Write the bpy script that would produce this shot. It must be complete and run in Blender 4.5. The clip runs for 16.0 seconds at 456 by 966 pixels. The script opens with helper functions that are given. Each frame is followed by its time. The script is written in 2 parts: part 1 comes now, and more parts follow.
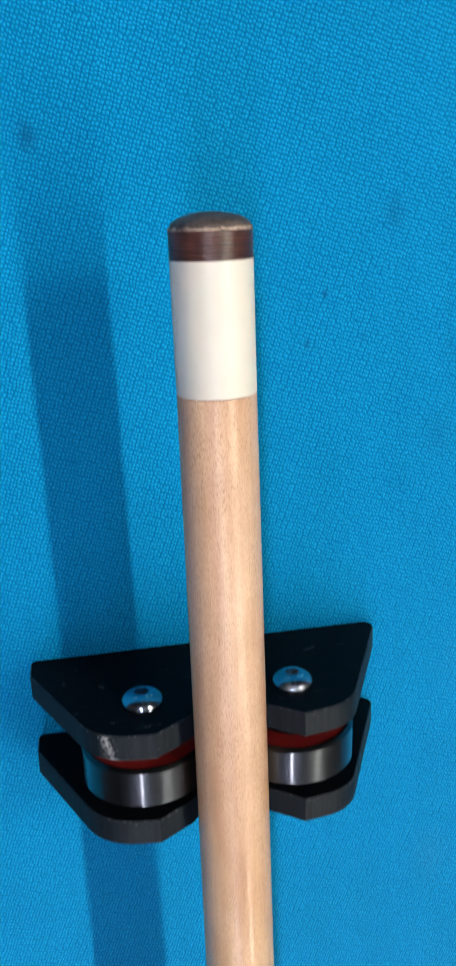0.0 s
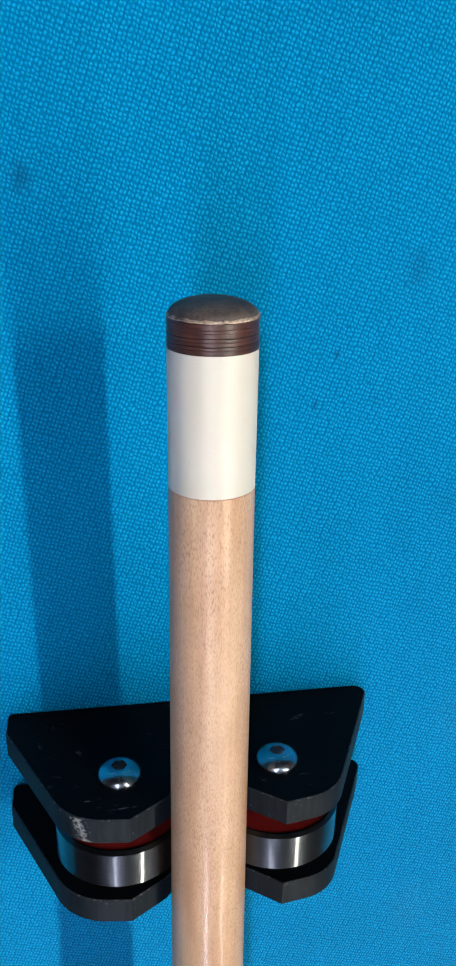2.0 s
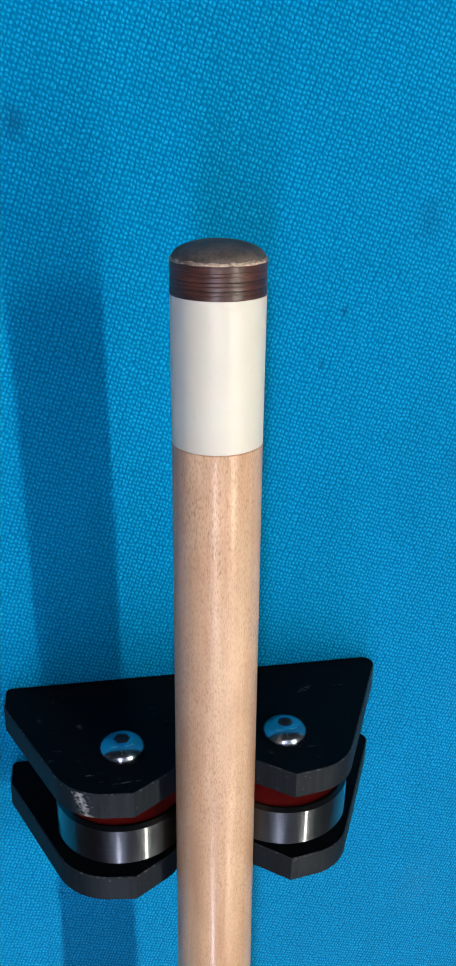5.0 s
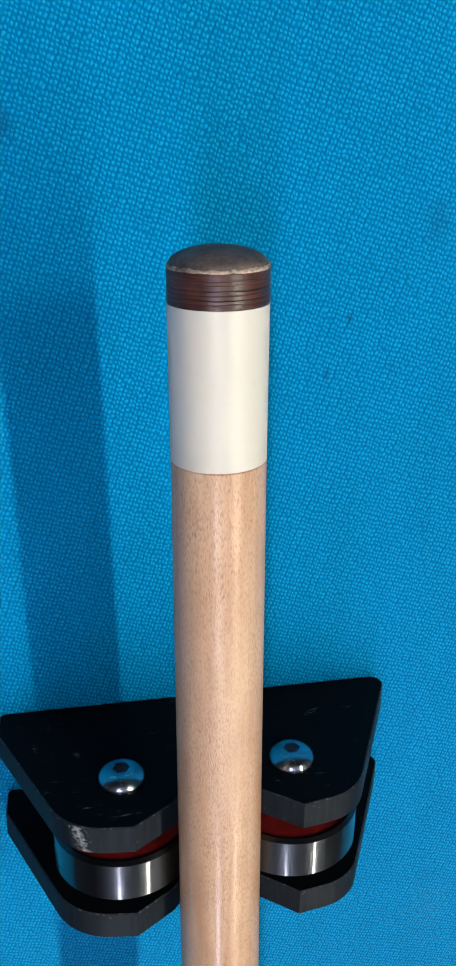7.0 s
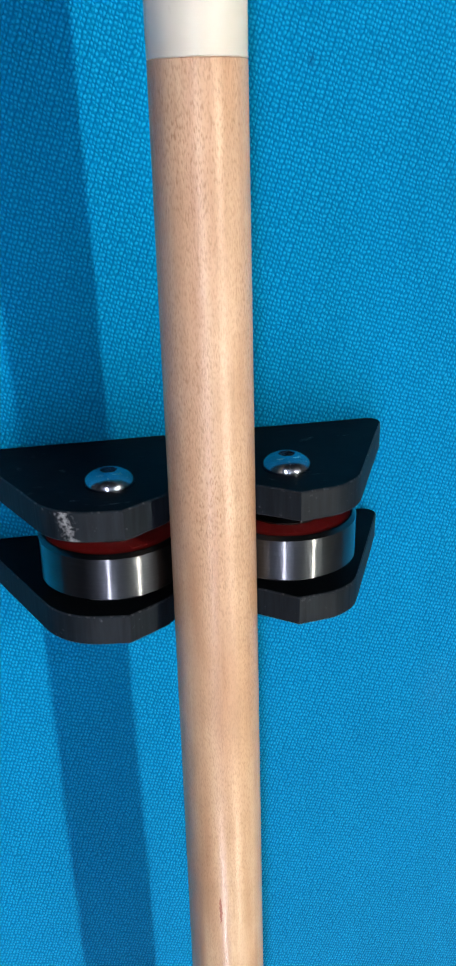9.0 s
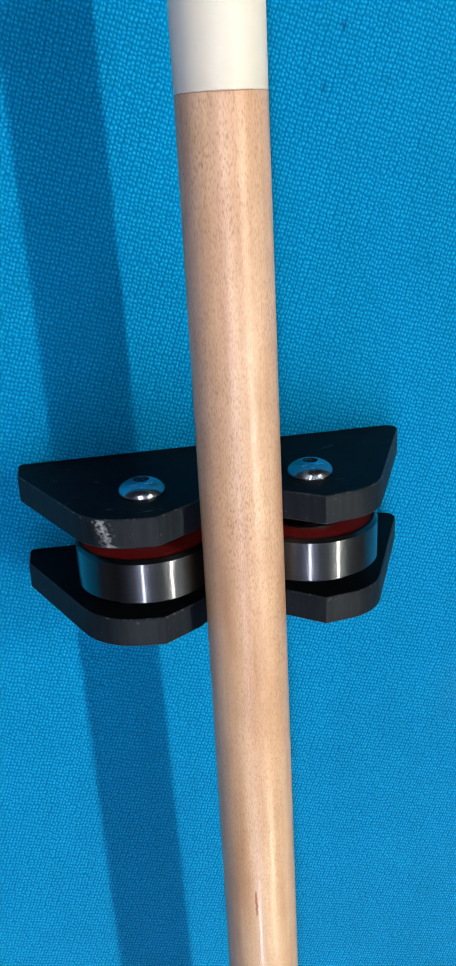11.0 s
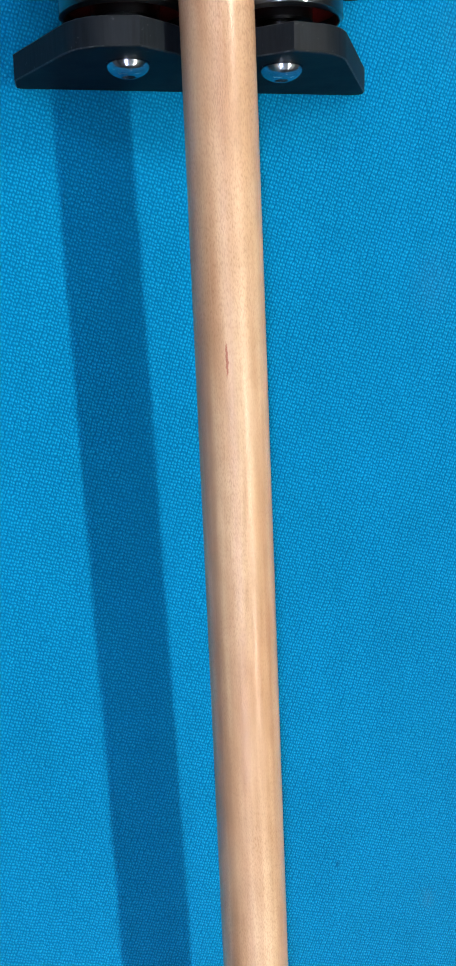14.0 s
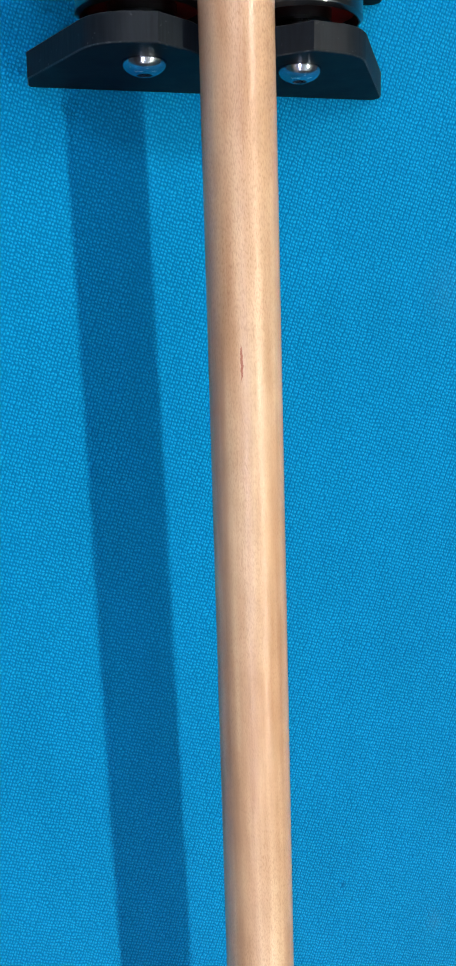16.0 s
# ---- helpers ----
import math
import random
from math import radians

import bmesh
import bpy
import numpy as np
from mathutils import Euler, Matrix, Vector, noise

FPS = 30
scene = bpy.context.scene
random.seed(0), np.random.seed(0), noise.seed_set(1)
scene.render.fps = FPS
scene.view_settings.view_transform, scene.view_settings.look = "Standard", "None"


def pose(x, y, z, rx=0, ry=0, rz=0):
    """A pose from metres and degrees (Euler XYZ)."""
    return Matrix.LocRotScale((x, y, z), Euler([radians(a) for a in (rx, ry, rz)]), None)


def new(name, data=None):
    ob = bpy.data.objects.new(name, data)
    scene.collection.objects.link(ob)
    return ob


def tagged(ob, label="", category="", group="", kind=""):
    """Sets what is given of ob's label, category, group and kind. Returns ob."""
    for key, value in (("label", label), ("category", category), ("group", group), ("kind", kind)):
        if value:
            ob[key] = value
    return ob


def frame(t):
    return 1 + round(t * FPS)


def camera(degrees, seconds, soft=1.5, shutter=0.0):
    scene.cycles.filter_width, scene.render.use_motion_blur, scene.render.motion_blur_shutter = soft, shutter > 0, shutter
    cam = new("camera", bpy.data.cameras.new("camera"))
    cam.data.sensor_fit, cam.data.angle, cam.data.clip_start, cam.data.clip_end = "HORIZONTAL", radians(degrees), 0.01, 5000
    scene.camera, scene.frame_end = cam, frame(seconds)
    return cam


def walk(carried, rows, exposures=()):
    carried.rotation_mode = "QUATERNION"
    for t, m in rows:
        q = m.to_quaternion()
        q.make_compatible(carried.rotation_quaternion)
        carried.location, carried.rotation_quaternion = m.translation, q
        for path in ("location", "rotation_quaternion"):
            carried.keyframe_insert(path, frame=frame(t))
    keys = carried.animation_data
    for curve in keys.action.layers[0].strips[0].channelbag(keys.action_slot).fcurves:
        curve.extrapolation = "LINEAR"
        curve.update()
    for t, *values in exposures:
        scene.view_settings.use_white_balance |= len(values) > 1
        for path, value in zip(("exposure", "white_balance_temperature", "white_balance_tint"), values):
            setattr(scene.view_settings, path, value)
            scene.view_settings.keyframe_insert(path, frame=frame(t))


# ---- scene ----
# ---------------------------------------------------------------- camera
cam = camera(28.87, 16.0, soft=2.1, shutter=0.3)
PATH = [
    (0.0, -0.02170, 0.08970, 0.15410, -16.645, -10.821, -1.683),
    (0.5, -0.01694, 0.10600, 0.14040, -19.373, -9.389, 0.072),
    (1.0, -0.01558, 0.10586, 0.14233, -20.220, -9.339, 0.485),
    (1.5, -0.01664, 0.10290, 0.14129, -20.782, -9.068, 1.045),
    (2.0, -0.01718, 0.10766, 0.13904, -21.239, -9.411, 1.311),
    (2.5, -0.01622, 0.10415, 0.13520, -21.437, -9.449, 1.216),
    (3.0, -0.01803, 0.10425, 0.13475, -21.874, -9.334, 1.165),
    (3.5, -0.01863, 0.10332, 0.13578, -22.006, -9.650, 1.121),
    (4.0, -0.02042, 0.10575, 0.13478, -22.559, -9.806, 1.124),
    (4.2, -0.01920, 0.10501, 0.13594, -22.492, -9.806, 1.108),
    (6.5, -0.01734, 0.10003, 0.13068, -21.011, -10.056, 0.676),
    (7.0, -0.01720, 0.10126, 0.12900, -21.582, -10.120, 0.529),
    (7.5, -0.01907, 0.10315, 0.12935, -21.165, -9.939, 0.426),
    (8.0, -0.01978, 0.10323, 0.12990, -21.097, -10.181, 0.562),
    (8.5, -0.01958, 0.08339, 0.13629, -21.316, -9.945, 0.188),
    (9.0, -0.01811, 0.05765, 0.13981, -21.624, -10.924, -0.983),
    (9.2, -0.01791, 0.05705, 0.14107, -21.813, -11.165, -1.555),
    (11.3, -0.02196, 0.05879, 0.14793, -20.155, -10.787, -2.878),
    (11.5, -0.02042, 0.05601, 0.16011, -20.138, -11.215, -3.654),
    (12.0, -0.01928, 0.00933, 0.17627, -18.055, -11.893, -5.040),
    (12.5, -0.02452, -0.02611, 0.17776, -14.904, -11.581, -3.733),
    (13.0, -0.02576, -0.03924, 0.17458, -12.211, -11.260, -2.389),
    (13.5, -0.02799, -0.04537, 0.17706, -11.584, -11.054, -2.251),
    (14.0, -0.02780, -0.04960, 0.17872, -11.297, -10.739, -2.018),
    (14.5, -0.03103, -0.04940, 0.17575, -10.900, -10.904, -1.938),
    (15.0, -0.03018, -0.04952, 0.17540, -10.760, -11.077, -1.975),
    (15.5, -0.03050, -0.05120, 0.17516, -10.430, -11.237, -1.645),
    (16.0, -0.03043, -0.05196, 0.17485, -10.347, -11.042, -1.273),
]
walk(cam, [(t, pose(x, y, z, rx, ry, rz)) for t, x, y, z, rx, ry, rz in PATH],
     [(0.0, 0.08, 6650, 10), (1.5, 0.02, 6500, 10), (3.5, -0.05, 6500, 10), (8.0, -0.07, 6500, 10), (9.0, 0.02, 6550, 10),
      (12.0, 0.05, 6560, 10), (16.0, 0.05, 6620, 10)])

# ---------------------------------------------------------------- light
# Room lamps hang 1.5 m above the cloth.  Slopes are sideways metres per metre of height.
LAMP_Z, CEILING_Z = 1.5, 1.62
world = bpy.data.worlds.new("world")
world.use_nodes = True
world.node_tree.nodes["Background"].inputs["Color"].default_value = (0.75, 0.82, 1.0, 1)
world.node_tree.nodes["Background"].inputs["Strength"].default_value = 0.03
scene.world = world


# two rows along the cue, each of three tubes of different length: sideways slope and
# slope along the cue of both ends, colour, tube radius, radiance
WARM, COOL = (1.0, 0.965, 0.83), (0.92, 0.93, 1.12)
TUBES = (((0.646, 0.30), (0.643, 0.47), WARM, 0.020, 519.1), ((0.661, -0.75), (0.648, 0.14), WARM, 0.020, 130.0), ((0.672, -1.45), (0.665, -1.00), WARM, 0.020, 132.5),
         ((-0.255, 0.30), (-0.257, 0.47), COOL, 0.034, 125.9), ((-0.239, -0.75), (-0.252, 0.14), COOL, 0.034, 41.0), ((-0.228, -1.45), (-0.235, -1.00), COOL, 0.034, 85.9))


# ---------------------------------------------------------------- materials
class Nodes:
    """Short hand for building a node material."""

    def __init__(self, name):
        self.mat = bpy.data.materials.new(name)
        self.mat.use_nodes = True
        self.tree = self.mat.node_tree
        self.tree.nodes.clear()
        self.out = self.tree.nodes.new("ShaderNodeOutputMaterial")
        self.bsdf = self.tree.nodes.new("ShaderNodeBsdfPrincipled")
        self.tree.links.new(self.bsdf.outputs[0], self.out.inputs["Surface"])

    def add(self, kind, **sets):
        node = self.tree.nodes.new(kind)
        for key, value in sets.items():
            setattr(node, key, value)
        return node

    def link(self, a, b):
        self.tree.links.new(a, b)

    def value(self, socket, v):
        if isinstance(v, (int, float, tuple)):
            socket.default_value = v
        else:
            self.link(v, socket)

    def math(self, op, a, b=0.0, c=0.0, clamp=False):
        n = self.add("ShaderNodeMath", operation=op, use_clamp=clamp)
        for socket, v in zip(n.inputs, (a, b, c)):
            self.value(socket, v)
        return n.outputs[0]

    def place(self, scale=(1, 1, 1), turn=(0, 0, 0), shift=(0, 0, 0)):
        c = self.add("ShaderNodeTexCoord")
        m = self.add("ShaderNodeMapping")
        m.inputs["Scale"].default_value, m.inputs["Location"].default_value = scale, shift
        m.inputs["Rotation"].default_value = [radians(a) for a in turn]
        self.link(c.outputs["Object"], m.inputs["Vector"])
        return m.outputs[0]

    def noise(self, vector, scale, detail=3.0, rough=0.55):
        n = self.add("ShaderNodeTexNoise")
        n.inputs["Scale"].default_value, n.inputs["Detail"].default_value = scale, detail
        n.inputs["Roughness"].default_value = rough
        self.link(vector, n.inputs["Vector"])
        return n.outputs[0]

    def ramp(self, fac, *stops):
        n = self.add("ShaderNodeValToRGB")
        els = n.color_ramp.elements
        while len(els) < len(stops):
            els.new(0.5)
        for el, (at, colour) in zip(els, stops):
            el.position = at
            el.color = (*colour, 1) if isinstance(colour, tuple) else (colour, colour, colour, 1)
        self.link(fac, n.inputs[0])
        return n.outputs[0]

    def mix(self, fac, a, b, blend="MIX"):
        n = self.add("ShaderNodeMix", data_type="RGBA", blend_type=blend)
        self.value(n.inputs[0], fac)
        for socket, v in ((n.inputs[6], a), (n.inputs[7], b)):
            self.value(socket, (*v, 1) if isinstance(v, tuple) else v)
        return n.outputs[2]

    def bump(self, height, strength, distance):
        n = self.add("ShaderNodeBump")
        n.inputs["Strength"].default_value, n.inputs["Distance"].default_value = strength, distance
        self.link(height, n.inputs["Height"])
        self.link(n.outputs[0], self.bsdf.inputs["Normal"])

    def finish(self, colour=None, rough=0.5, metal=0.0, **more):
        if colour is not None:
            self.value(self.bsdf.inputs["Base Color"], (*colour, 1) if isinstance(colour, tuple) else colour)
        self.value(self.bsdf.inputs["Roughness"], rough)
        self.value(self.bsdf.inputs["Metallic"], metal)
        for key, v in more.items():
            self.value(self.bsdf.inputs[key.replace("_", " ")], v)
        return self.mat


STREAK = (-0.0018, -0.0592)   # the dark streak on the shaft, across and along it

# smudges on the cloth: x, y, radius in metres, strength, and whether pale
SMUDGES = [
    (0.0248, 0.0754, 0.0008, 0.75, False), (0.0216, 0.0668, 0.0008, 0.55, False), (0.0375, 0.0892, 0.0028, 0.32, False),
    (-0.0246, 0.1024, 0.0020, 0.5, False), (0.0495, -0.0477, 0.0055, 0.08, True), (0.0504, -0.1935, 0.0022, 0.2, True),
    (0.0278, -0.1804, 0.0008, 0.6, False), (0.0583, -0.1426, 0.0010, 0.6, False), (0.0322, 0.0675, 0.0014, 0.15, False),
    (0.0550, 0.0010, 0.0060, 0.06, True), (0.0470, 0.0480, 0.0040, 0.15, False),
]


def cloth_material():
    n = Nodes("blue_cloth")
    v = n.place()
    sep = n.add("ShaderNodeSeparateXYZ")
    n.link(v, sep.inputs[0])
    x, y = sep.outputs[0], sep.outputs[1]
    wob = n.math("SUBTRACT", n.noise(v, 430.0, 3.0), 0.5)
    # leaning columns of floats, two to a rib, in rows that run nearly straight across
    u = n.math("MULTIPLY", n.math("MULTIPLY_ADD", y, -0.38, x), 1 / 0.00064)
    u = n.math("MULTIPLY_ADD", wob, 1.3, u)
    w = n.math("MULTIPLY", n.math("MULTIPLY_ADD", x, 0.30, y), 1 / 0.00076)
    w = n.math("MULTIPLY_ADD", wob, 1.6, w)
    column = n.math("FLOOR", u)
    slip = n.add("ShaderNodeTexWhiteNoise", noise_dimensions="1D")
    n.link(column, slip.inputs["W"])
    w = n.math("MULTIPLY_ADD", slip.outputs[0], 0.22, w)
    cu = n.math("SUBTRACT", n.math("FRACT", u), 0.5)
    cw = n.math("SUBTRACT", n.math("FRACT", w), 0.5)
    cells = n.add("ShaderNodeCombineXYZ")
    n.link(column, cells.inputs[0])
    n.link(n.math("FLOOR", w), cells.inputs[1])
    rnd = n.add("ShaderNodeTexWhiteNoise", noise_dimensions="2D")
    n.link(cells.outputs[0], rnd.inputs["Vector"])
    # each float sits a little off its place
    mixed = n.add("ShaderNodeSeparateColor")
    n.link(rnd.outputs[1], mixed.inputs[0])
    cw = n.math("MULTIPLY_ADD", mixed.outputs[1], 0.24, n.math("SUBTRACT", cw, 0.12))
    cu = n.math("MULTIPLY_ADD", cw, 0.25, n.math("MULTIPLY_ADD", mixed.outputs[0], 0.24, n.math("SUBTRACT", cu, 0.12)))
    round_ = n.math("ADD", n.math("POWER", n.math("ABSOLUTE", n.math("MULTIPLY", cu, 2.15)), 2.0),
                    n.math("POWER", n.math("ABSOLUTE", n.math("MULTIPLY", cw, 2.35)), 2.0))
    dot = n.math("POWER", n.math("SUBTRACT", 1.0, round_, clamp=True), 1.25)
    rib = n.math("ABSOLUTE", n.math("SUBTRACT", n.math("FRACT", n.math("MULTIPLY", u, 0.5)), 0.5))
    # the grooves between the ribs fade in random patches and strengthen towards +x
    groove_depth = n.math("MULTIPLY_ADD", n.noise(n.place((1, 0.6, 1), shift=(1, 2, 0)), 34.0, 2.0), 2.4, n.math("MULTIPLY_ADD", x, 10.0, -0.75))
    groove_depth = n.ramp(groove_depth, (0.0, 0.2), (1.0, 1.0))
    groove = n.math("MULTIPLY", n.ramp(rib, (0.36, 0.0), (0.49, 1.0)), groove_depth)
    fuzz = n.noise(v, 3600.0, 2.0)
    tone = n.math("MULTIPLY_ADD", dot, 0.56, n.math("MULTIPLY", groove, -0.30))
    tone = n.math("MULTIPLY_ADD", n.math("MULTIPLY", rnd.outputs[0], dot), 0.40, tone)
    tone = n.math("MULTIPLY_ADD", fuzz, 0.35, tone)
    base = n.ramp(tone, (0.0, (0.0, 0.108, 0.250)), (0.40, (0.0, 0.173, 0.372)), (1.0, (0.008, 0.276, 0.530)))
    big = n.noise(v, 30.0, 5.0)
    streak = n.noise(n.place((1, 0.10, 1), (0, 0, -15)), 190.0, 3.0)
    shade = n.math("MULTIPLY_ADD", big, 0.24, n.math("MULTIPLY_ADD", streak, 0.16, 0.80))
    base = n.mix(1.0, base, shade, "MULTIPLY")
    torn = n.math("MULTIPLY_ADD", n.noise(v, 700.0, 3.0), 1.6, 0.2)
    for sx, sy, r, much, pale in SMUDGES:
        dx, dy = n.math("SUBTRACT", x, sx), n.math("MULTIPLY", n.math("SUBTRACT", y, sy), 0.6)
        far = n.math("SQRT", n.math("ADD", n.math("MULTIPLY", dx, dx), n.math("MULTIPLY", dy, dy)))
        near = n.math("SUBTRACT", 1.0, n.math("MULTIPLY", n.math("DIVIDE", far, r), torn), clamp=True)
        base = n.mix(n.math("MULTIPLY", near, much), base, (0.06, 0.19, 0.30) if pale else (0.006, 0.045, 0.12))
    height = n.math("MULTIPLY_ADD", fuzz, 0.3, n.math("MULTIPLY_ADD", groove, -0.3, dot))
    n.bump(height, 0.6, 0.00022)
    return n.finish(base, 0.65, Specular_IOR_Level=0.25, Specular_Tint=(0.0, 0.5, 0.9, 1.0), Sheen_Weight=1.0, Sheen_Roughness=0.3, Sheen_Tint=(0.05, 0.55, 0.9, 1.0))


def wood_material():
    n = Nodes("maple")
    grain = n.noise(n.place((1, 0.035, 1)), 700.0, 4.0)
    broad = n.noise(n.place((1, 0.14, 1), shift=(3, 0, 0)), 150.0, 3.0)
    flecks = n.noise(n.place((1, 0.30, 1), (0, 0, 7)), 5600.0, 0.6)
    fleck = n.ramp(flecks, (0.46, 0.0), (0.74, 1.0))
    patch = n.ramp(n.noise(n.place((1, 0.16, 1), shift=(0, 7, 1)), 130.0, 2.0), (0.36, 0.35), (0.58, 1.0))
    base = n.ramp(broad, (0.36, (0.400, 0.215, 0.113)), (0.50, (0.500, 0.313, 0.190)), (0.64, (0.555, 0.382, 0.252)))
    base = n.mix(0.35, base, n.ramp(grain, (0.35, (0.40, 0.205, 0.13)), (0.65, (0.62, 0.415, 0.28))))
    # the wood turns yellower, and its flecks fainter, away from the tip
    along = n.add("ShaderNodeSeparateXYZ")
    n.link(n.place(), along.inputs[0])
    yellow = n.math("MULTIPLY_ADD", along.outputs[1], -18.0, 0.4, clamp=True)
    base = n.mix(yellow, base, n.mix(1.0, base, (1.005, 1.045, 1.0), "MULTIPLY"))
    # faint curl: soft cloudy bars across the grain
    curl = n.noise(n.place((1.0, 0.6, 1.0), (0, 0, 25), (2, 0, 4)), 210.0, 4.0)
    base = n.mix(1.0, base, n.ramp(curl, (0.30, (0.92, 0.89, 0.86)), (0.68, (1.04, 1.04, 1.04))), "MULTIPLY")
    thin = n.math("MULTIPLY_ADD", along.outputs[1], 12.0, 1.0, clamp=True)
    thin = n.math("MAXIMUM", thin, 0.6)
    base = n.mix(n.math("MULTIPLY", fleck, n.math("MULTIPLY", n.math("MULTIPLY", patch, thin), 0.72)), base, (0.27, 0.130, 0.065))
    # one short dark mineral streak
    v = n.place()
    sep = n.add("ShaderNodeSeparateXYZ")
    n.link(v, sep.inputs[0])
    dx = n.math("DIVIDE", n.math("SUBTRACT", sep.outputs[0], STREAK[0]), 0.00022)
    dy = n.math("DIVIDE", n.math("SUBTRACT", sep.outputs[1], STREAK[1]), 0.0032)
    dx = n.math("MULTIPLY_ADD", n.math("SUBTRACT", n.noise(n.place((0.2, 1, 0.2)), 900.0, 3.0), 0.5), 2.6, dx)
    ring = n.math("ADD", n.math("MULTIPLY", dx, dx), n.math("MULTIPLY", dy, dy))
    mark = n.math("MULTIPLY", n.math("MULTIPLY", n.math("SUBTRACT", 1.0, ring, clamp=True), 2.2, clamp=True), n.math("GREATER_THAN", sep.outputs[2], 0.0))
    base = n.mix(n.math("MULTIPLY", mark, 0.85), base, (0.27, 0.065, 0.03))
    n.bump(n.math("MULTIPLY_ADD", n.math("MULTIPLY", flecks, thin), -1.2, n.math("MULTIPLY", grain, 0.6)), 0.5, 0.00016)
    return n.finish(base, 0.42, Coat_Weight=0.5, Coat_Roughness=0.23, Specular_IOR_Level=0.4)


def ferrule_material():
    n = Nodes("ivory_plastic")
    v = n.place()
    base = n.ramp(n.noise(v, 90.0, 3.0), (0.3, (0.555, 0.525, 0.452)), (0.7, (0.585, 0.557, 0.485)))
    dirt = n.ramp(n.noise(n.place((1, 0.5, 1)), 700.0, 2.0), (0.70, 0.0), (0.78, 1.0))
    base = n.mix(n.math("MULTIPLY", dirt, 0.25), base, (0.45, 0.40, 0.36))
    return n.finish(base, 0.36, Specular_IOR_Level=0.38, Subsurface_Weight=0.05, Subsurface_Scale=0.002)


def leather_material(name, dark, light, layers=True):
    n = Nodes(name)
    v = n.place()
    blot = n.noise(v, 520.0, 4.0)
    if layers:
        fib = n.noise(n.place((0.25, 9, 0.25)), 420.0, 3.0)
        f = n.math("MULTIPLY_ADD", blot, 0.35, n.math("MULTIPLY", fib, 0.65))
    else:
        f = n.math("MULTIPLY_ADD", blot, 0.6, n.math("MULTIPLY", n.noise(v, 2600.0, 2.0), 0.4))
    base = n.ramp(f, (0.36, dark), (0.64, light))
    n.bump(f, 0.35, 0.0002)
    return n.finish(base, 0.36 if layers else 0.6)


# scratches on the plate faces: x, z, half length, half width in metres, lean in degrees, strength
SCRATCHES = [
    (0.0195, 0.0083, 0.0017, 0.0005, -30, 0.9), (0.0258, 0.0080, 0.0012, 0.0003, 0, 0.4), (0.0166, 0.0236, 0.0020, 0.0002, 5, 0.4),
    (-0.0197, 0.0128, 0.0009, 0.0005, 60, 0.5), (-0.0183, 0.0250, 0.0009, 0.0002, 0, 0.7), (-0.0129, 0.0274, 0.0030, 0.0002, -4, 0.6),
    (-0.0262, 0.0102, 0.0012, 0.0004, 70, 0.5), (0.0100, 0.0240, 0.0010, 0.0003, 50, 0.4), (0.0072, 0.0216, 0.0008, 0.0003, -30, 0.5),
]


def black_material():
    n = Nodes("black_acrylic")
    v = n.place()
    scuff = n.ramp(n.noise(n.place((1, 1, 2.2), (0, 25, 0)), 520.0, 4.0), (0.64, 0.0), (0.76, 1.0))
    where = n.ramp(n.noise(v, 130.0, 2.0), (0.46, 0.0), (0.62, 1.0))
    base = n.mix(n.math("MULTIPLY", n.math("MULTIPLY", scuff, where), 0.12), (0.003, 0.0045, 0.006), (0.30, 0.32, 0.34))
    sep = n.add("ShaderNodeSeparateXYZ")
    n.link(v, sep.inputs[0])
    wisp = n.ramp(n.noise(n.place((1, 1, 3.0), (0, 30, 0)), 1500.0, 3.0), (0.46, 0.0), (0.60, 1.0))
    tipward = n.math("GREATER_THAN", sep.outputs[1], 0.0)
    for sx, sz, half, thin, lean, much in SCRATCHES:
        c, k = math.cos(radians(lean)), math.sin(radians(lean))
        dx, dz = n.math("SUBTRACT", sep.outputs[0], sx), n.math("SUBTRACT", sep.outputs[2], sz)
        a = n.math("DIVIDE", n.math("ADD", n.math("MULTIPLY", dx, c), n.math("MULTIPLY", dz, k)), half)
        b = n.math("DIVIDE", n.math("SUBTRACT", n.math("MULTIPLY", dz, c), n.math("MULTIPLY", dx, k)), thin)
        ring = n.math("ADD", n.math("MULTIPLY", a, a), n.math("MULTIPLY", b, b))
        near = n.math("MULTIPLY", n.math("SUBTRACT", 1.0, ring, clamp=True), tipward)
        base = n.mix(n.math("MULTIPLY", n.math("MULTIPLY", near, wisp), much), base, (0.16, 0.18, 0.20))
    rough = n.math("MULTIPLY_ADD", n.noise(v, 260.0, 3.0), 0.12, 0.38)
    n.bump(n.noise(v, 1600.0, 2.0), 0.04, 0.0002)
    return n.finish(base, rough, Specular_IOR_Level=0.035)


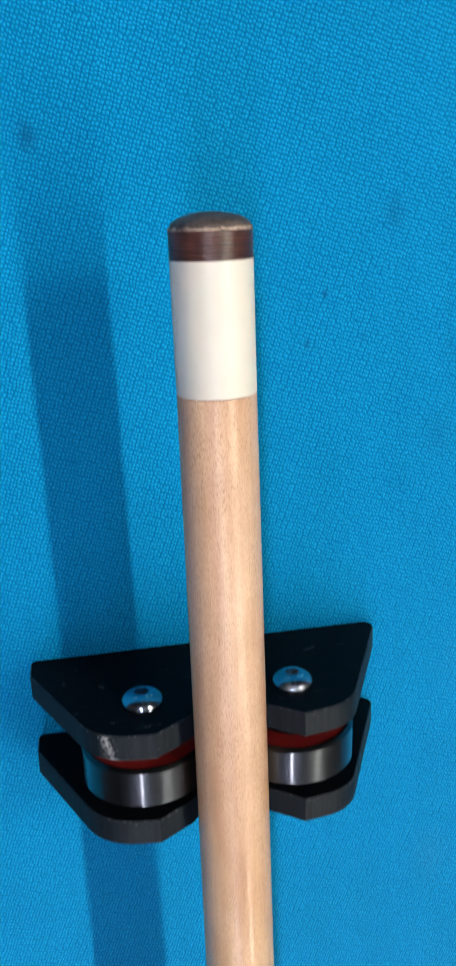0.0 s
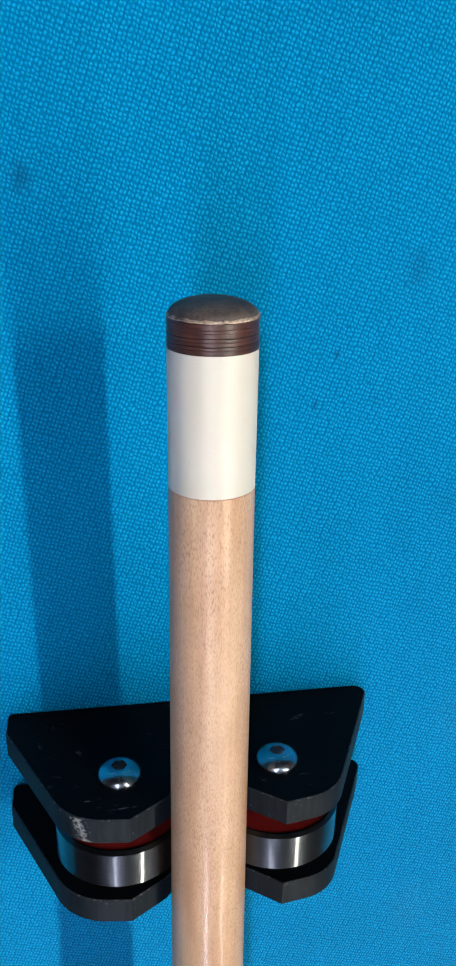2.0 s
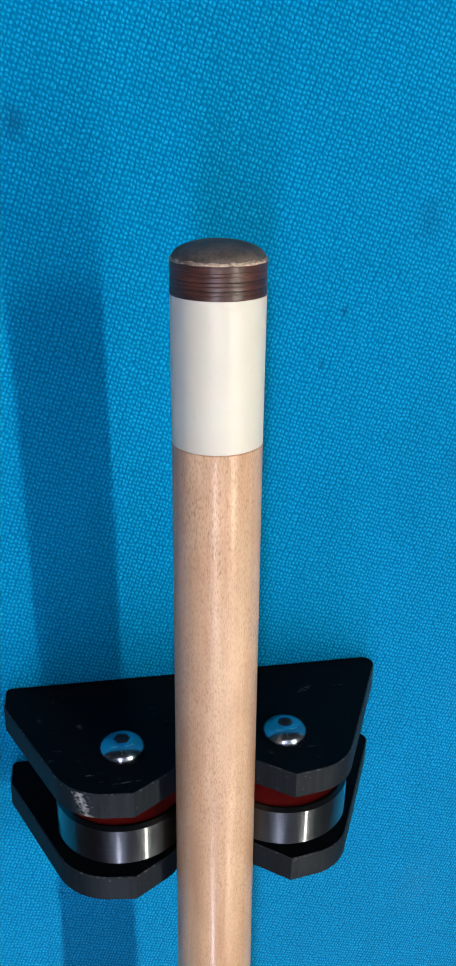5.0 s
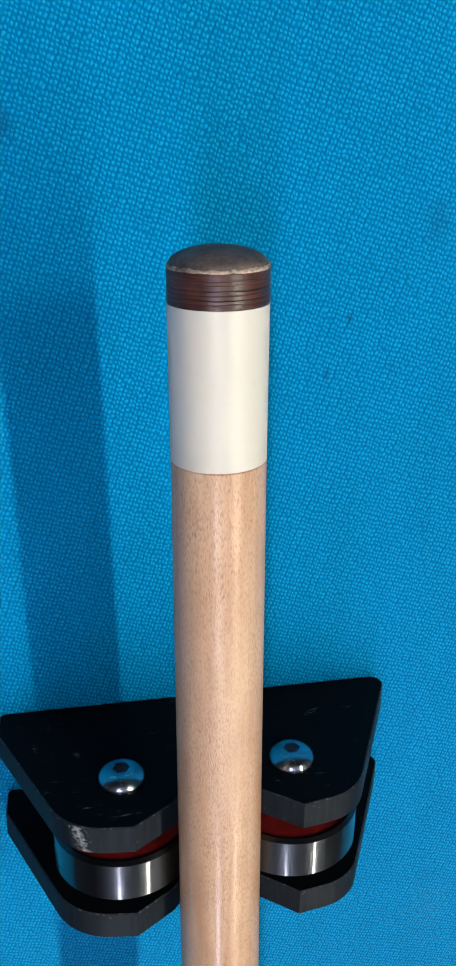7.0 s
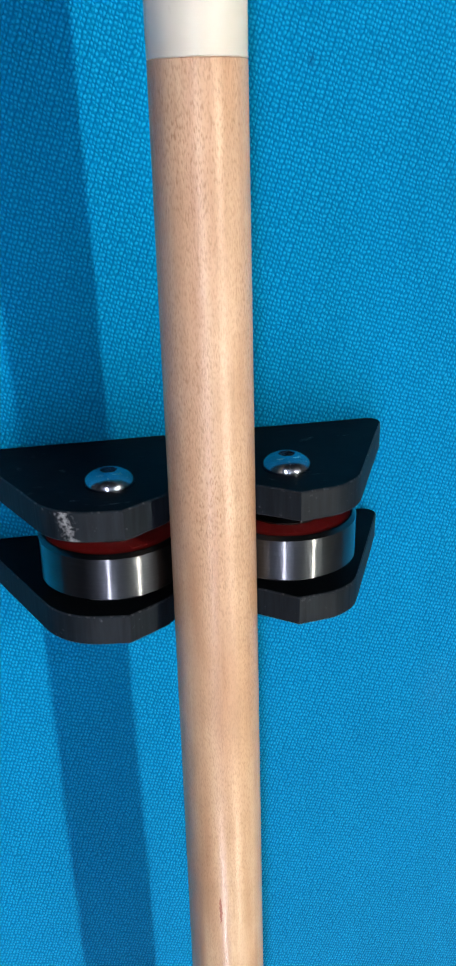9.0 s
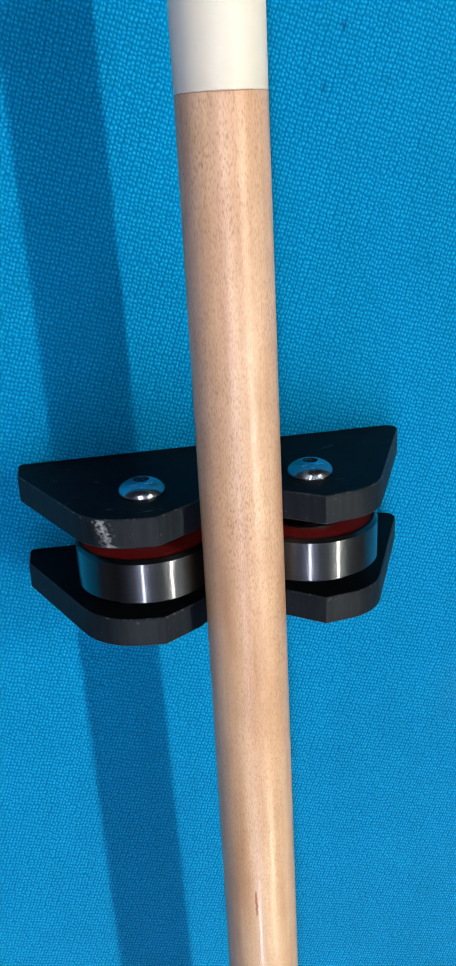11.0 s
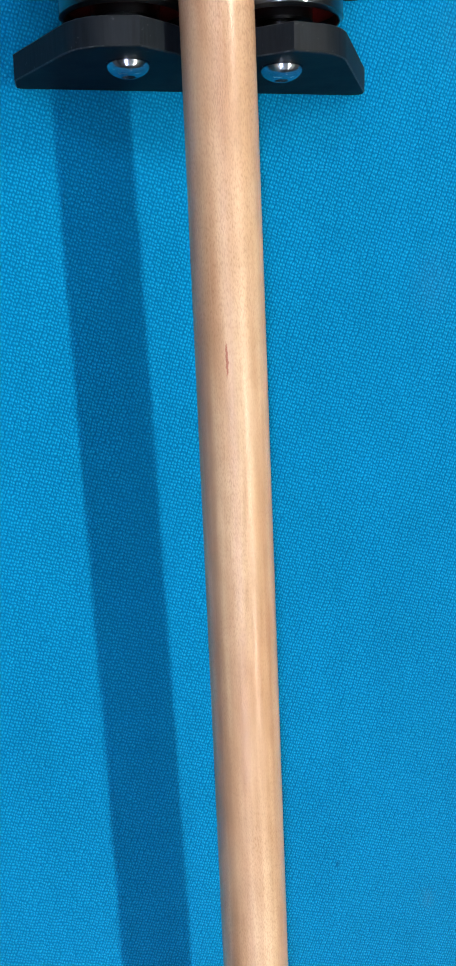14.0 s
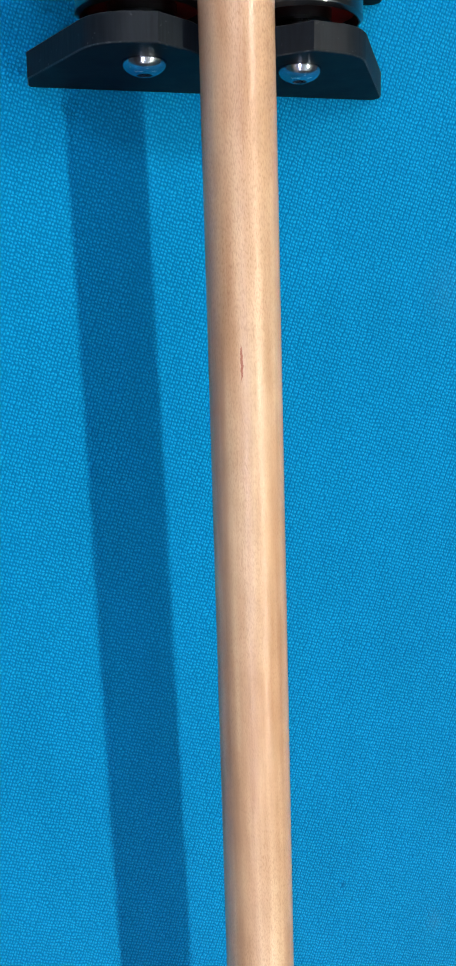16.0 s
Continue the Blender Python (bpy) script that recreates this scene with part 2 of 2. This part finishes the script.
def edge_material():
    n = Nodes("sawn_black_edge")
    lines = n.noise(n.place((1, 0.06, 1)), 1500.0, 3.0)
    v = n.place()
    scuff = n.ramp(n.noise(v, 900.0, 4.0), (0.66, 0.0), (0.74, 1.0))
    base = n.ramp(lines, (0.3, (0.0038, 0.0060, 0.0090)), (0.7, (0.0088, 0.0130, 0.0182)))
    base = n.mix(n.math("MULTIPLY", scuff, 0.14), base, (0.36, 0.39, 0.42))
    # powdery bruise across one rounded shoulder
    sep = n.add("ShaderNodeSeparateXYZ")
    n.link(v, sep.inputs[0])
    lean = n.math("MULTIPLY_ADD", sep.outputs[1], 0.30, sep.outputs[0])
    off = n.math("DIVIDE", n.math("ABSOLUTE", n.math("ADD", lean, 0.0172)), 0.0020)
    band = n.math("MULTIPLY", n.math("SUBTRACT", 1.0, off, clamp=True), n.math("GREATER_THAN", sep.outputs[1], 0.0))
    powder = n.ramp(n.math("MULTIPLY_ADD", n.noise(v, 1700.0, 4.0), 0.8, n.math("MULTIPLY", band, 0.30)), (0.56, 0.0), (0.80, 1.0))
    base = n.mix(n.math("MULTIPLY", powder, n.math("MULTIPLY", band, 1.3, clamp=True)), base, (0.26, 0.27, 0.28))
    n.bump(lines, 0.15, 0.0002)
    return n.finish(base, 0.55, Specular_IOR_Level=0.13)


def worn_material():
    n = Nodes("worn_arris")
    v = n.place()
    specks = n.ramp(n.noise(v, 1500.0, 4.0), (0.55, 0.0), (0.68, 1.0))
    base = n.mix(n.math("MULTIPLY", specks, 0.16), (0.012, 0.016, 0.021), (0.34, 0.37, 0.40))
    n.bump(n.noise(v, 2500.0, 2.0), 0.4, 0.0002)
    return n.finish(base, 0.5, Specular_IOR_Level=0.2)


def steel_material(name, rough, turned=True, tone=1.0, sheen=0.0):
    n = Nodes(name)
    lines = n.noise(n.place((1, 60, 1) if turned else (1, 1, 1)), 260.0, 3.0)
    scratch = n.ramp(n.noise(n.place((1, 5, 1)), 900.0, 3.0), (0.62, 0.0), (0.74, 1.0))
    r = n.math("MULTIPLY_ADD", lines, 0.05, n.math("MULTIPLY_ADD", scratch, 0.12, rough))
    base = n.ramp(lines, (0.3, (0.31 * tone, 0.36 * tone, 0.43 * tone)), (0.7, (0.43 * tone, 0.48 * tone, 0.56 * tone)))
    n.bump(lines, 0.03 if turned else 0.02, 0.0001)
    return n.finish(base, r, 1.0, Coat_Weight=sheen, Coat_Roughness=0.12)


def plain_material(name, colour, rough, speckle=0.12, size=60.0):
    n = Nodes(name)
    f = n.noise(n.place(), size, 3.0)
    dark = tuple(c * (1 - speckle) for c in colour)
    return n.finish(n.ramp(f, (0.3, dark), (0.7, colour)), rough)


CLOTH, WOOD, FERRULE = cloth_material(), wood_material(), ferrule_material()
TIP = leather_material("leather_layers", (0.010, 0.0042, 0.0035), (0.085, 0.030, 0.023))
TIP_TOP = leather_material("leather_crown", (0.030, 0.026, 0.026), (0.12, 0.085, 0.068), False)
TIP_RIM = leather_material("leather_burr", (0.04, 0.022, 0.018), (0.50, 0.38, 0.29), False)
BLACK, EDGE, WORN = black_material(), edge_material(), worn_material()
STEEL, CHROME = steel_material("bearing_steel", 0.30, True, 0.10, 1.0), steel_material("bolt_steel", 0.19, False, 1.0)
RED = plain_material("red_seal", (0.25, 0.012, 0.012), 0.4, 0.25, 500.0)
DARK_RED = plain_material("red_marking", (0.26, 0.013, 0.012), 0.45, 0.2, 500.0)
DARK_STEEL = steel_material("blackened_steel", 0.22, False, 0.10)
RUBBER = plain_material("black_spacer", (0.01, 0.01, 0.01), 0.5)
# greys of the unseen room, kept dark so little light bounces back
PAINT = plain_material("wall_paint", (0.10, 0.10, 0.105), 0.8)
CEIL = plain_material("ceiling_paint", (0.10, 0.10, 0.103), 0.9)
FLOOR = plain_material("floor_covering", (0.06, 0.055, 0.05), 0.7)


# ---------------------------------------------------------------- building helpers
def mesh_object(name, bm, mats, parent=None, label="", smooth=False):
    data = bpy.data.meshes.new(name)
    bm.to_mesh(data)
    bm.free()
    for m in mats if isinstance(mats, (list, tuple)) else [mats]:
        data.materials.append(m)
    if smooth:
        data.shade_smooth()
    ob = new(name, data)
    if parent:
        ob.parent = parent
    return tagged(ob, label)


def part(name, bm, mats, parent, label="", smooth=False):
    return mesh_object(name, bm, mats, parent, label, smooth)


def box(x0, x1, y0, y1, z0, z1, bevel=0.0):
    bm = bmesh.new()
    bmesh.ops.create_cube(bm, size=1)
    for v in bm.verts:
        v.co = Vector((x0 + (v.co.x + 0.5) * (x1 - x0), y0 + (v.co.y + 0.5) * (y1 - y0), z0 + (v.co.z + 0.5) * (z1 - z0)))
    if bevel:
        bmesh.ops.bevel(bm, geom=bm.edges[:], offset=bevel, segments=2, affect="EDGES")
    return bm


def lathe(profile, sides=64, closed=False, sharp=()):
    """A solid of revolution about the y axis from (radius, y) pairs; radius 0 makes a pole."""
    bm = bmesh.new()
    rings = []
    for r, y in profile:
        if r <= 0:
            rings.append([bm.verts.new((0, y, 0))])
        else:
            rings.append([bm.verts.new((r * math.cos(2 * math.pi * i / sides), y, r * math.sin(2 * math.pi * i / sides))) for i in range(sides)])
    pairs = list(zip(rings, rings[1:])) + ([(rings[-1], rings[0])] if closed else [])
    for a, b in pairs:
        for i in range(sides):
            j = (i + 1) % sides
            if len(a) == 1 and len(b) > 1:
                bm.faces.new((a[0], b[j], b[i]))
            elif len(b) == 1 and len(a) > 1:
                bm.faces.new((a[i], a[j], b[0]))
            elif len(a) > 1:
                bm.faces.new((a[i], a[j], b[j], b[i]))
    bmesh.ops.recalc_face_normals(bm, faces=bm.faces[:])
    return bm


def auto_smooth(ob, degrees=35):
    ob.data.shade_smooth()
    ob.data.set_sharp_from_angle(angle=radians(degrees))
    return ob


# ---------------------------------------------------------------- ceiling lights
def tube_material(name, colour, strength):
    n = Nodes(name)
    return n.finish((0.8, 0.8, 0.8), 0.4, Emission_Color=(*colour, 1.0), Emission_Strength=strength)


def ceiling_light(start, end, radius, mat):
    """A batten with one bare tube between two points of the lamps' level."""
    (x0, y0), (x1, y1) = start, end
    half, turn = math.hypot(x1 - x0, y1 - y0) / 2, math.degrees(math.atan2(x0 - x1, y1 - y0))
    light = tagged(new("ceiling_light"), "tube lamp in a plain housing under the ceiling", "lamp", "tube lamps on the ceiling")
    light.matrix_basis = pose((x0 + x1) / 2, (y0 + y1) / 2, LAMP_Z, 0, 0, turn)
    part("housing", box(-0.06, 0.06, -half - 0.012, half + 0.012, radius + 0.025, CEILING_Z - LAMP_Z, 0.004), CEIL, light, "dark grey metal housing")
    auto_smooth(part("tube", lathe([(0.0, -half), (radius, -half), (radius, half), (0.0, half)], 24), mat, light, "glowing glass tube"), 40)
    for y in (-half - 0.005, half - 0.015):
        part("tube_holder", box(-radius - 0.002, radius + 0.002, y, y + 0.02, -radius - 0.004, radius + 0.026, 0.002), CEIL, light)
    return light


def ceiling_lights():
    for a, b, colour, radius, radiance in TUBES:
        ceiling_light((a[0] * LAMP_Z, a[1] * LAMP_Z), (b[0] * LAMP_Z, b[1] * LAMP_Z), radius, tube_material("tube_glow", colour, radiance))


# ---------------------------------------------------------------- the room and the table
# closed room out of view, added to bound ambient light and reflections
def room():
    x, y, z0, z1, t = 3.0, 4.0, -0.80, CEILING_Z, 0.12
    tagged(mesh_object("floor", box(-x, x, -y, y, z0 - t, z0), FLOOR), "dark plain floor added out of view under the table", "floor", kind="structure")
    tagged(mesh_object("ceiling", box(-x, x, -y, y, z1, z1 + t), CEIL), "dark grey ceiling added out of view over the table", "ceiling", kind="structure")
    for nm, b in (("wall_north", (-x - t, x + t, y, y + t)), ("wall_south", (-x - t, x + t, -y - t, -y)),
                  ("wall_east", (x, x + t, -y, y)), ("wall_west", (-x - t, -x, -y, y))):
        tagged(mesh_object(nm, box(*b, z0 - t, z1 + t), PAINT), "plain dark grey wall of the added room, out of view", "wall", kind="structure")


def pool_table():
    bed = tagged(new("pool_table"), "pool table bed covered in bright blue woven cloth", "table", kind="structure")
    part("table_body", box(-0.62, 0.62, -1.2, 1.2, -0.80, -0.006), RUBBER, bed, "dark table body")
    part("cloth", box(-0.64, 0.64, -1.22, 1.22, -0.006, 0.0), CLOTH, bed, "bright blue woven worsted cloth")
    return bed


# ---------------------------------------------------------------- the bearing stand
YT, THICK = 0.01033, 0.00455      # outer faces of the two plates, and their thickness
BX, BZ, BR = 0.01320, 0.0187, 0.0109   # bearing axes and radius
BY0, BY1 = -0.0037, 0.0034


def arc(cx, cz, r, a0, a1, steps):
    return [(cx + r * math.cos(radians(a0 + (a1 - a0) * i / steps)), cz + r * math.sin(radians(a0 + (a1 - a0) * i / steps))) for i in range(steps + 1)]


def plate_outline():
    """The plate seen from the tip end, x to z, counter-clockwise from the base."""
    pts = [(-0.0314, 0.0), (0.0322, 0.0)] + arc(0.0323, 0.0020, 0.0020, -75, 27, 7)
    pts += arc(0.0158, 0.0208, 0.0085, 27, 82, 12) + [(0.0128, 0.0299)]
    pts += [(0.0074, 0.0257), (0.0040, 0.0230), (0.0, 0.0220), (-0.0035, 0.0230)]
    pts += [(-0.0060, 0.0261), (-0.0088, 0.0280), (-0.0120, 0.0301)] + arc(-0.0150, 0.0200, 0.0097, 98, 154, 12)
    pts += [(-0.0322, 0.0058), (-0.0322, 0.0009), (-0.0320, 0.0004)]
    return pts


def plate(name, y0, y1, parent):
    bm = bmesh.new()
    outline = plate_outline()
    front = [bm.verts.new((x, y1, z)) for x, z in outline]
    back = [bm.verts.new((x, y0, z)) for x, z in outline]
    bm.faces.new(front[::-1])
    bm.faces.new(back)
    n = len(outline)
    for i in range(n):
        j = (i + 1) % n
        f = bm.faces.new((front[i], front[j], back[j], back[i]))
        f.material_index = 1
    bmesh.ops.recalc_face_normals(bm, faces=bm.faces[:])
    rim = [e for e in bm.edges if any(len(f.verts) > 4 for f in e.link_faces)]
    bmesh.ops.bevel(bm, geom=rim, offset=0.0002, segments=1, affect="EDGES", material=2)
    return auto_smooth(part(name, bm, [BLACK, EDGE, WORN], parent, "black acrylic side plate with scuffed sawn edges"), 20)


def bolt(x, y, z, out, parent):
    """A button-head bolt whose head bulges towards +y (out 1) or -y (out -1)."""
    r, h = 0.0037, 0.0022
    prof = [(r, 0.0), (r, 0.0002)]
    prof += [(r * math.cos(radians(a)) ** 0.9, 0.0002 + (h - 0.0002) * math.sin(radians(a))) for a in (12, 24, 36, 48, 58)]
    bm = lathe(prof + [(0.00150, h * 0.97), (0.00125, h * 0.96), (0.00125, h * 0.48), (0.0, h * 0.44)], 48)
    for v in bm.verts:
        q = math.hypot(v.co.x, v.co.z)
        if 0.001 < q < 0.00130:
            a = (math.degrees(math.atan2(v.co.z, v.co.x)) % 60) - 30
            f = 0.00125 / q / math.cos(radians(a)) * 0.93
            v.co.x, v.co.z = v.co.x * f, v.co.z * f
    ob = auto_smooth(part("bolt_head", bm, CHROME, parent, "polished steel button bolt head"), 40)
    ob.matrix_basis = Matrix.Translation((x, y, z)) @ (Matrix.Identity(4) if out > 0 else pose(0, 0, 0, 0, 0, 180))
    return ob


def bearing(x, parent):
    b0, b1, r, c, wall = BY0, BY1, BR, 0.0006, 0.0009
    outer = lathe([(r - wall, b0), (r - c, b0), (r, b0 + c * 0.8), (r, b1 - c * 0.8), (r - c, b1), (r - wall, b1)], 128, closed=True)
    ring = auto_smooth(part("bearing", outer, STEEL, parent, "ground steel ball bearing ring"), 20)
    ring.matrix_basis = Matrix.Translation((x, 0, BZ))
    rs = r - wall
    for y0, y1, out in ((b1 - 0.0006, b1 - 0.0002, 1), (b0 + 0.0020, b0 + 0.0024, -1)):
        seal = auto_smooth(part("seal", lathe([(0.0058, y0), (rs, y0), (rs, y1), (0.0058, y1)], 64, closed=True), RED, ring, "red rubber bearing seal"), 40)
        face = y1 if out > 0 else y0
        bm = bmesh.new()
        for a in (52, 62, 72, 90, 100, 110, 124):
            d = radians(a)
            made = bmesh.ops.create_cube(bm, size=1)["verts"]
            for v in made:
                u, w = v.co.x * 0.0010, v.co.z * 0.0011
                v.co = Vector(((0.0082 + w) * math.cos(d) - u * math.sin(d), face + v.co.y * 0.00006, (0.0082 + w) * math.sin(d) + u * math.cos(d)))
        part("seal_marking", bm, DARK_RED, ring, "row of plain raised bars")
    auto_smooth(part("inner_ring", lathe([(0.0040, b0), (0.0057, b0), (0.0057, b1), (0.0040, b1)], 48, closed=True), STEEL, ring), 40)
    auto_smooth(part("bolt_shank", lathe([(0.0, -YT), (0.0020, -YT), (0.0020, YT), (0.0, YT)], 24), CHROME, ring, "thin steel bolt shank"), 40)
    for y0, y1 in ((BY1, YT - THICK), (-YT + THICK, BY0)):
        sp = lathe([(0.0021, y0), (0.0031, y0), (0.0031, y1), (0.0021, y1)], 20, closed=True)
        auto_smooth(part("spacer_sleeve", sp, DARK_STEEL, ring, "dark steel spacer sleeve"), 40)
    return ring


def bearing_stand():
    stand = tagged(new("cue_roller_stand"), "black acrylic roller stand with two steel bearings standing on the cloth", "cue stand")
    # the plates spread a little towards one side
    plate("side_plate", YT - THICK, YT, stand).matrix_basis = pose(0, 0.0001, 0, 0, 0, 0.5)
    plate("side_plate", -YT, -YT + THICK, stand).matrix_basis = pose(0, -0.0002, 0, 0, 0, -0.7)
    for x in (-BX, BX):
        bearing(x, stand)
        bolt(x, YT + 0.0001 + 0.009 * x, BZ + 0.0009, 1, stand)
        bolt(x, -YT - 0.0002 - 0.012 * x, BZ + 0.0007, -1, stand)
    return stand


# ---------------------------------------------------------------- the cue
CUE_X, CUE_Z, CUE_YAW, CUE_DIP = 0.00032, 0.02910, -0.0095, 0.010


def cue():
    c = tagged(new("pool_cue"), "pale maple pool cue with ivory ferrule and brown leather tip", "pool cue")
    c.matrix_basis = Matrix.Translation((CUE_X, 0, CUE_Z)) @ pose(0, 0, 0, math.degrees(CUE_DIP), 0, -math.degrees(CUE_YAW))
    r0, k = 0.00598, -0.0027

    def rad(y):
        return r0 + k * y

    def run(y0, y1, steps):
        return [(rad(y0 + (y1 - y0) * i / steps), y0 + (y1 - y0) * i / steps) for i in range(steps + 1)]

    yf, yt, ye = 0.0650, 0.0837, 0.0876
    auto_smooth(part("shaft", lathe([(0.0, -0.66)] + run(-0.66, yf - 0.00014, 24) + [(rad(yf) - 0.00016, yf), (0.0, yf)], 96), WOOD, c, "pale maple shaft with fine flecked grain"), 40)
    e, flare = 0.00003, 0.00010
    auto_smooth(part("ferrule", lathe([(0.0, yf), (rad(yf) - 0.00012, yf), (rad(yf) + e, yf + 0.00008)] + [(q + flare * (y - yf) / (yt - yf), y) for q, y in run(yf + 0.00014, yt - 0.0001, 4)] + [(rad(yt) + e + flare, yt), (0.0, yt)], 96), FERRULE, c, "ivory coloured plastic ferrule"), 40)
    prof, at = [(0.0, yt)], 0.0
    for i, (thick, lip) in enumerate(((0.17, 0.3), (0.11, 0.9), (0.15, 0.5), (0.12, 1.0), (0.16, 0.4), (0.10, 0.8), (0.19, 0.6))):
        a, b = yt + (ye - yt) * at, yt + (ye - yt) * (at + thick)
        at += thick
        g, w, cut = (b - a) * 0.14, flare + 0.00004 * math.sin(2.3 * i + 0.8), 0.00002 + 0.00005 * lip
        prof += [(rad(a) + w - cut, a), (rad(a) + w, a + g), (rad(b) + w, b - g), (rad(b) + w - cut, b)]
    prof += [(0.0, ye)]
    layers = lathe(prof, 144)
    for v in layers.verts:
        if yt + 0.0003 < v.co.y < ye - 0.0003:
            v.co.y += 0.00016 * noise.noise(Vector((v.co.x * 330, v.co.y * 700, v.co.z * 330)))
    auto_smooth(part("tip", layers, TIP, c, "dark brown layered leather tip"), 25)
    rim = lathe([(0.0, ye), (rad(ye) + flare - 0.00002, ye), (rad(ye) + flare + 0.00003, ye + 0.0002), (rad(ye) + flare - 0.0001, ye + 0.0004), (0.0, ye + 0.0004)], 144)
    for v in rim.verts:
        if math.hypot(v.co.x, v.co.z) > 0.001:
            q = noise.noise(v.co * 900) + 0.5 * noise.noise(v.co * 2700)
            v.co += Vector((v.co.x, 0, v.co.z)).normalized() * 0.00008 * q + Vector((0, 0.00020 * q, 0))
    auto_smooth(part("tip_rim", rim, TIP_RIM, c, "frayed pale leather rim"), 30)
    h, rr = 0.0021, rad(ye) + flare - 0.0002
    dome = [(rr * math.cos(radians(a)), ye + 0.0003 + h * math.sin(radians(a))) for a in range(0, 90, 9)] + [(0.0, ye + 0.0003 + h)]
    auto_smooth(part("tip_crown", lathe(dome, 96), TIP_TOP, c, "worn domed leather crown"), 60)
    return c


room()
ceiling_lights()
pool_table()
bearing_stand()
cue()
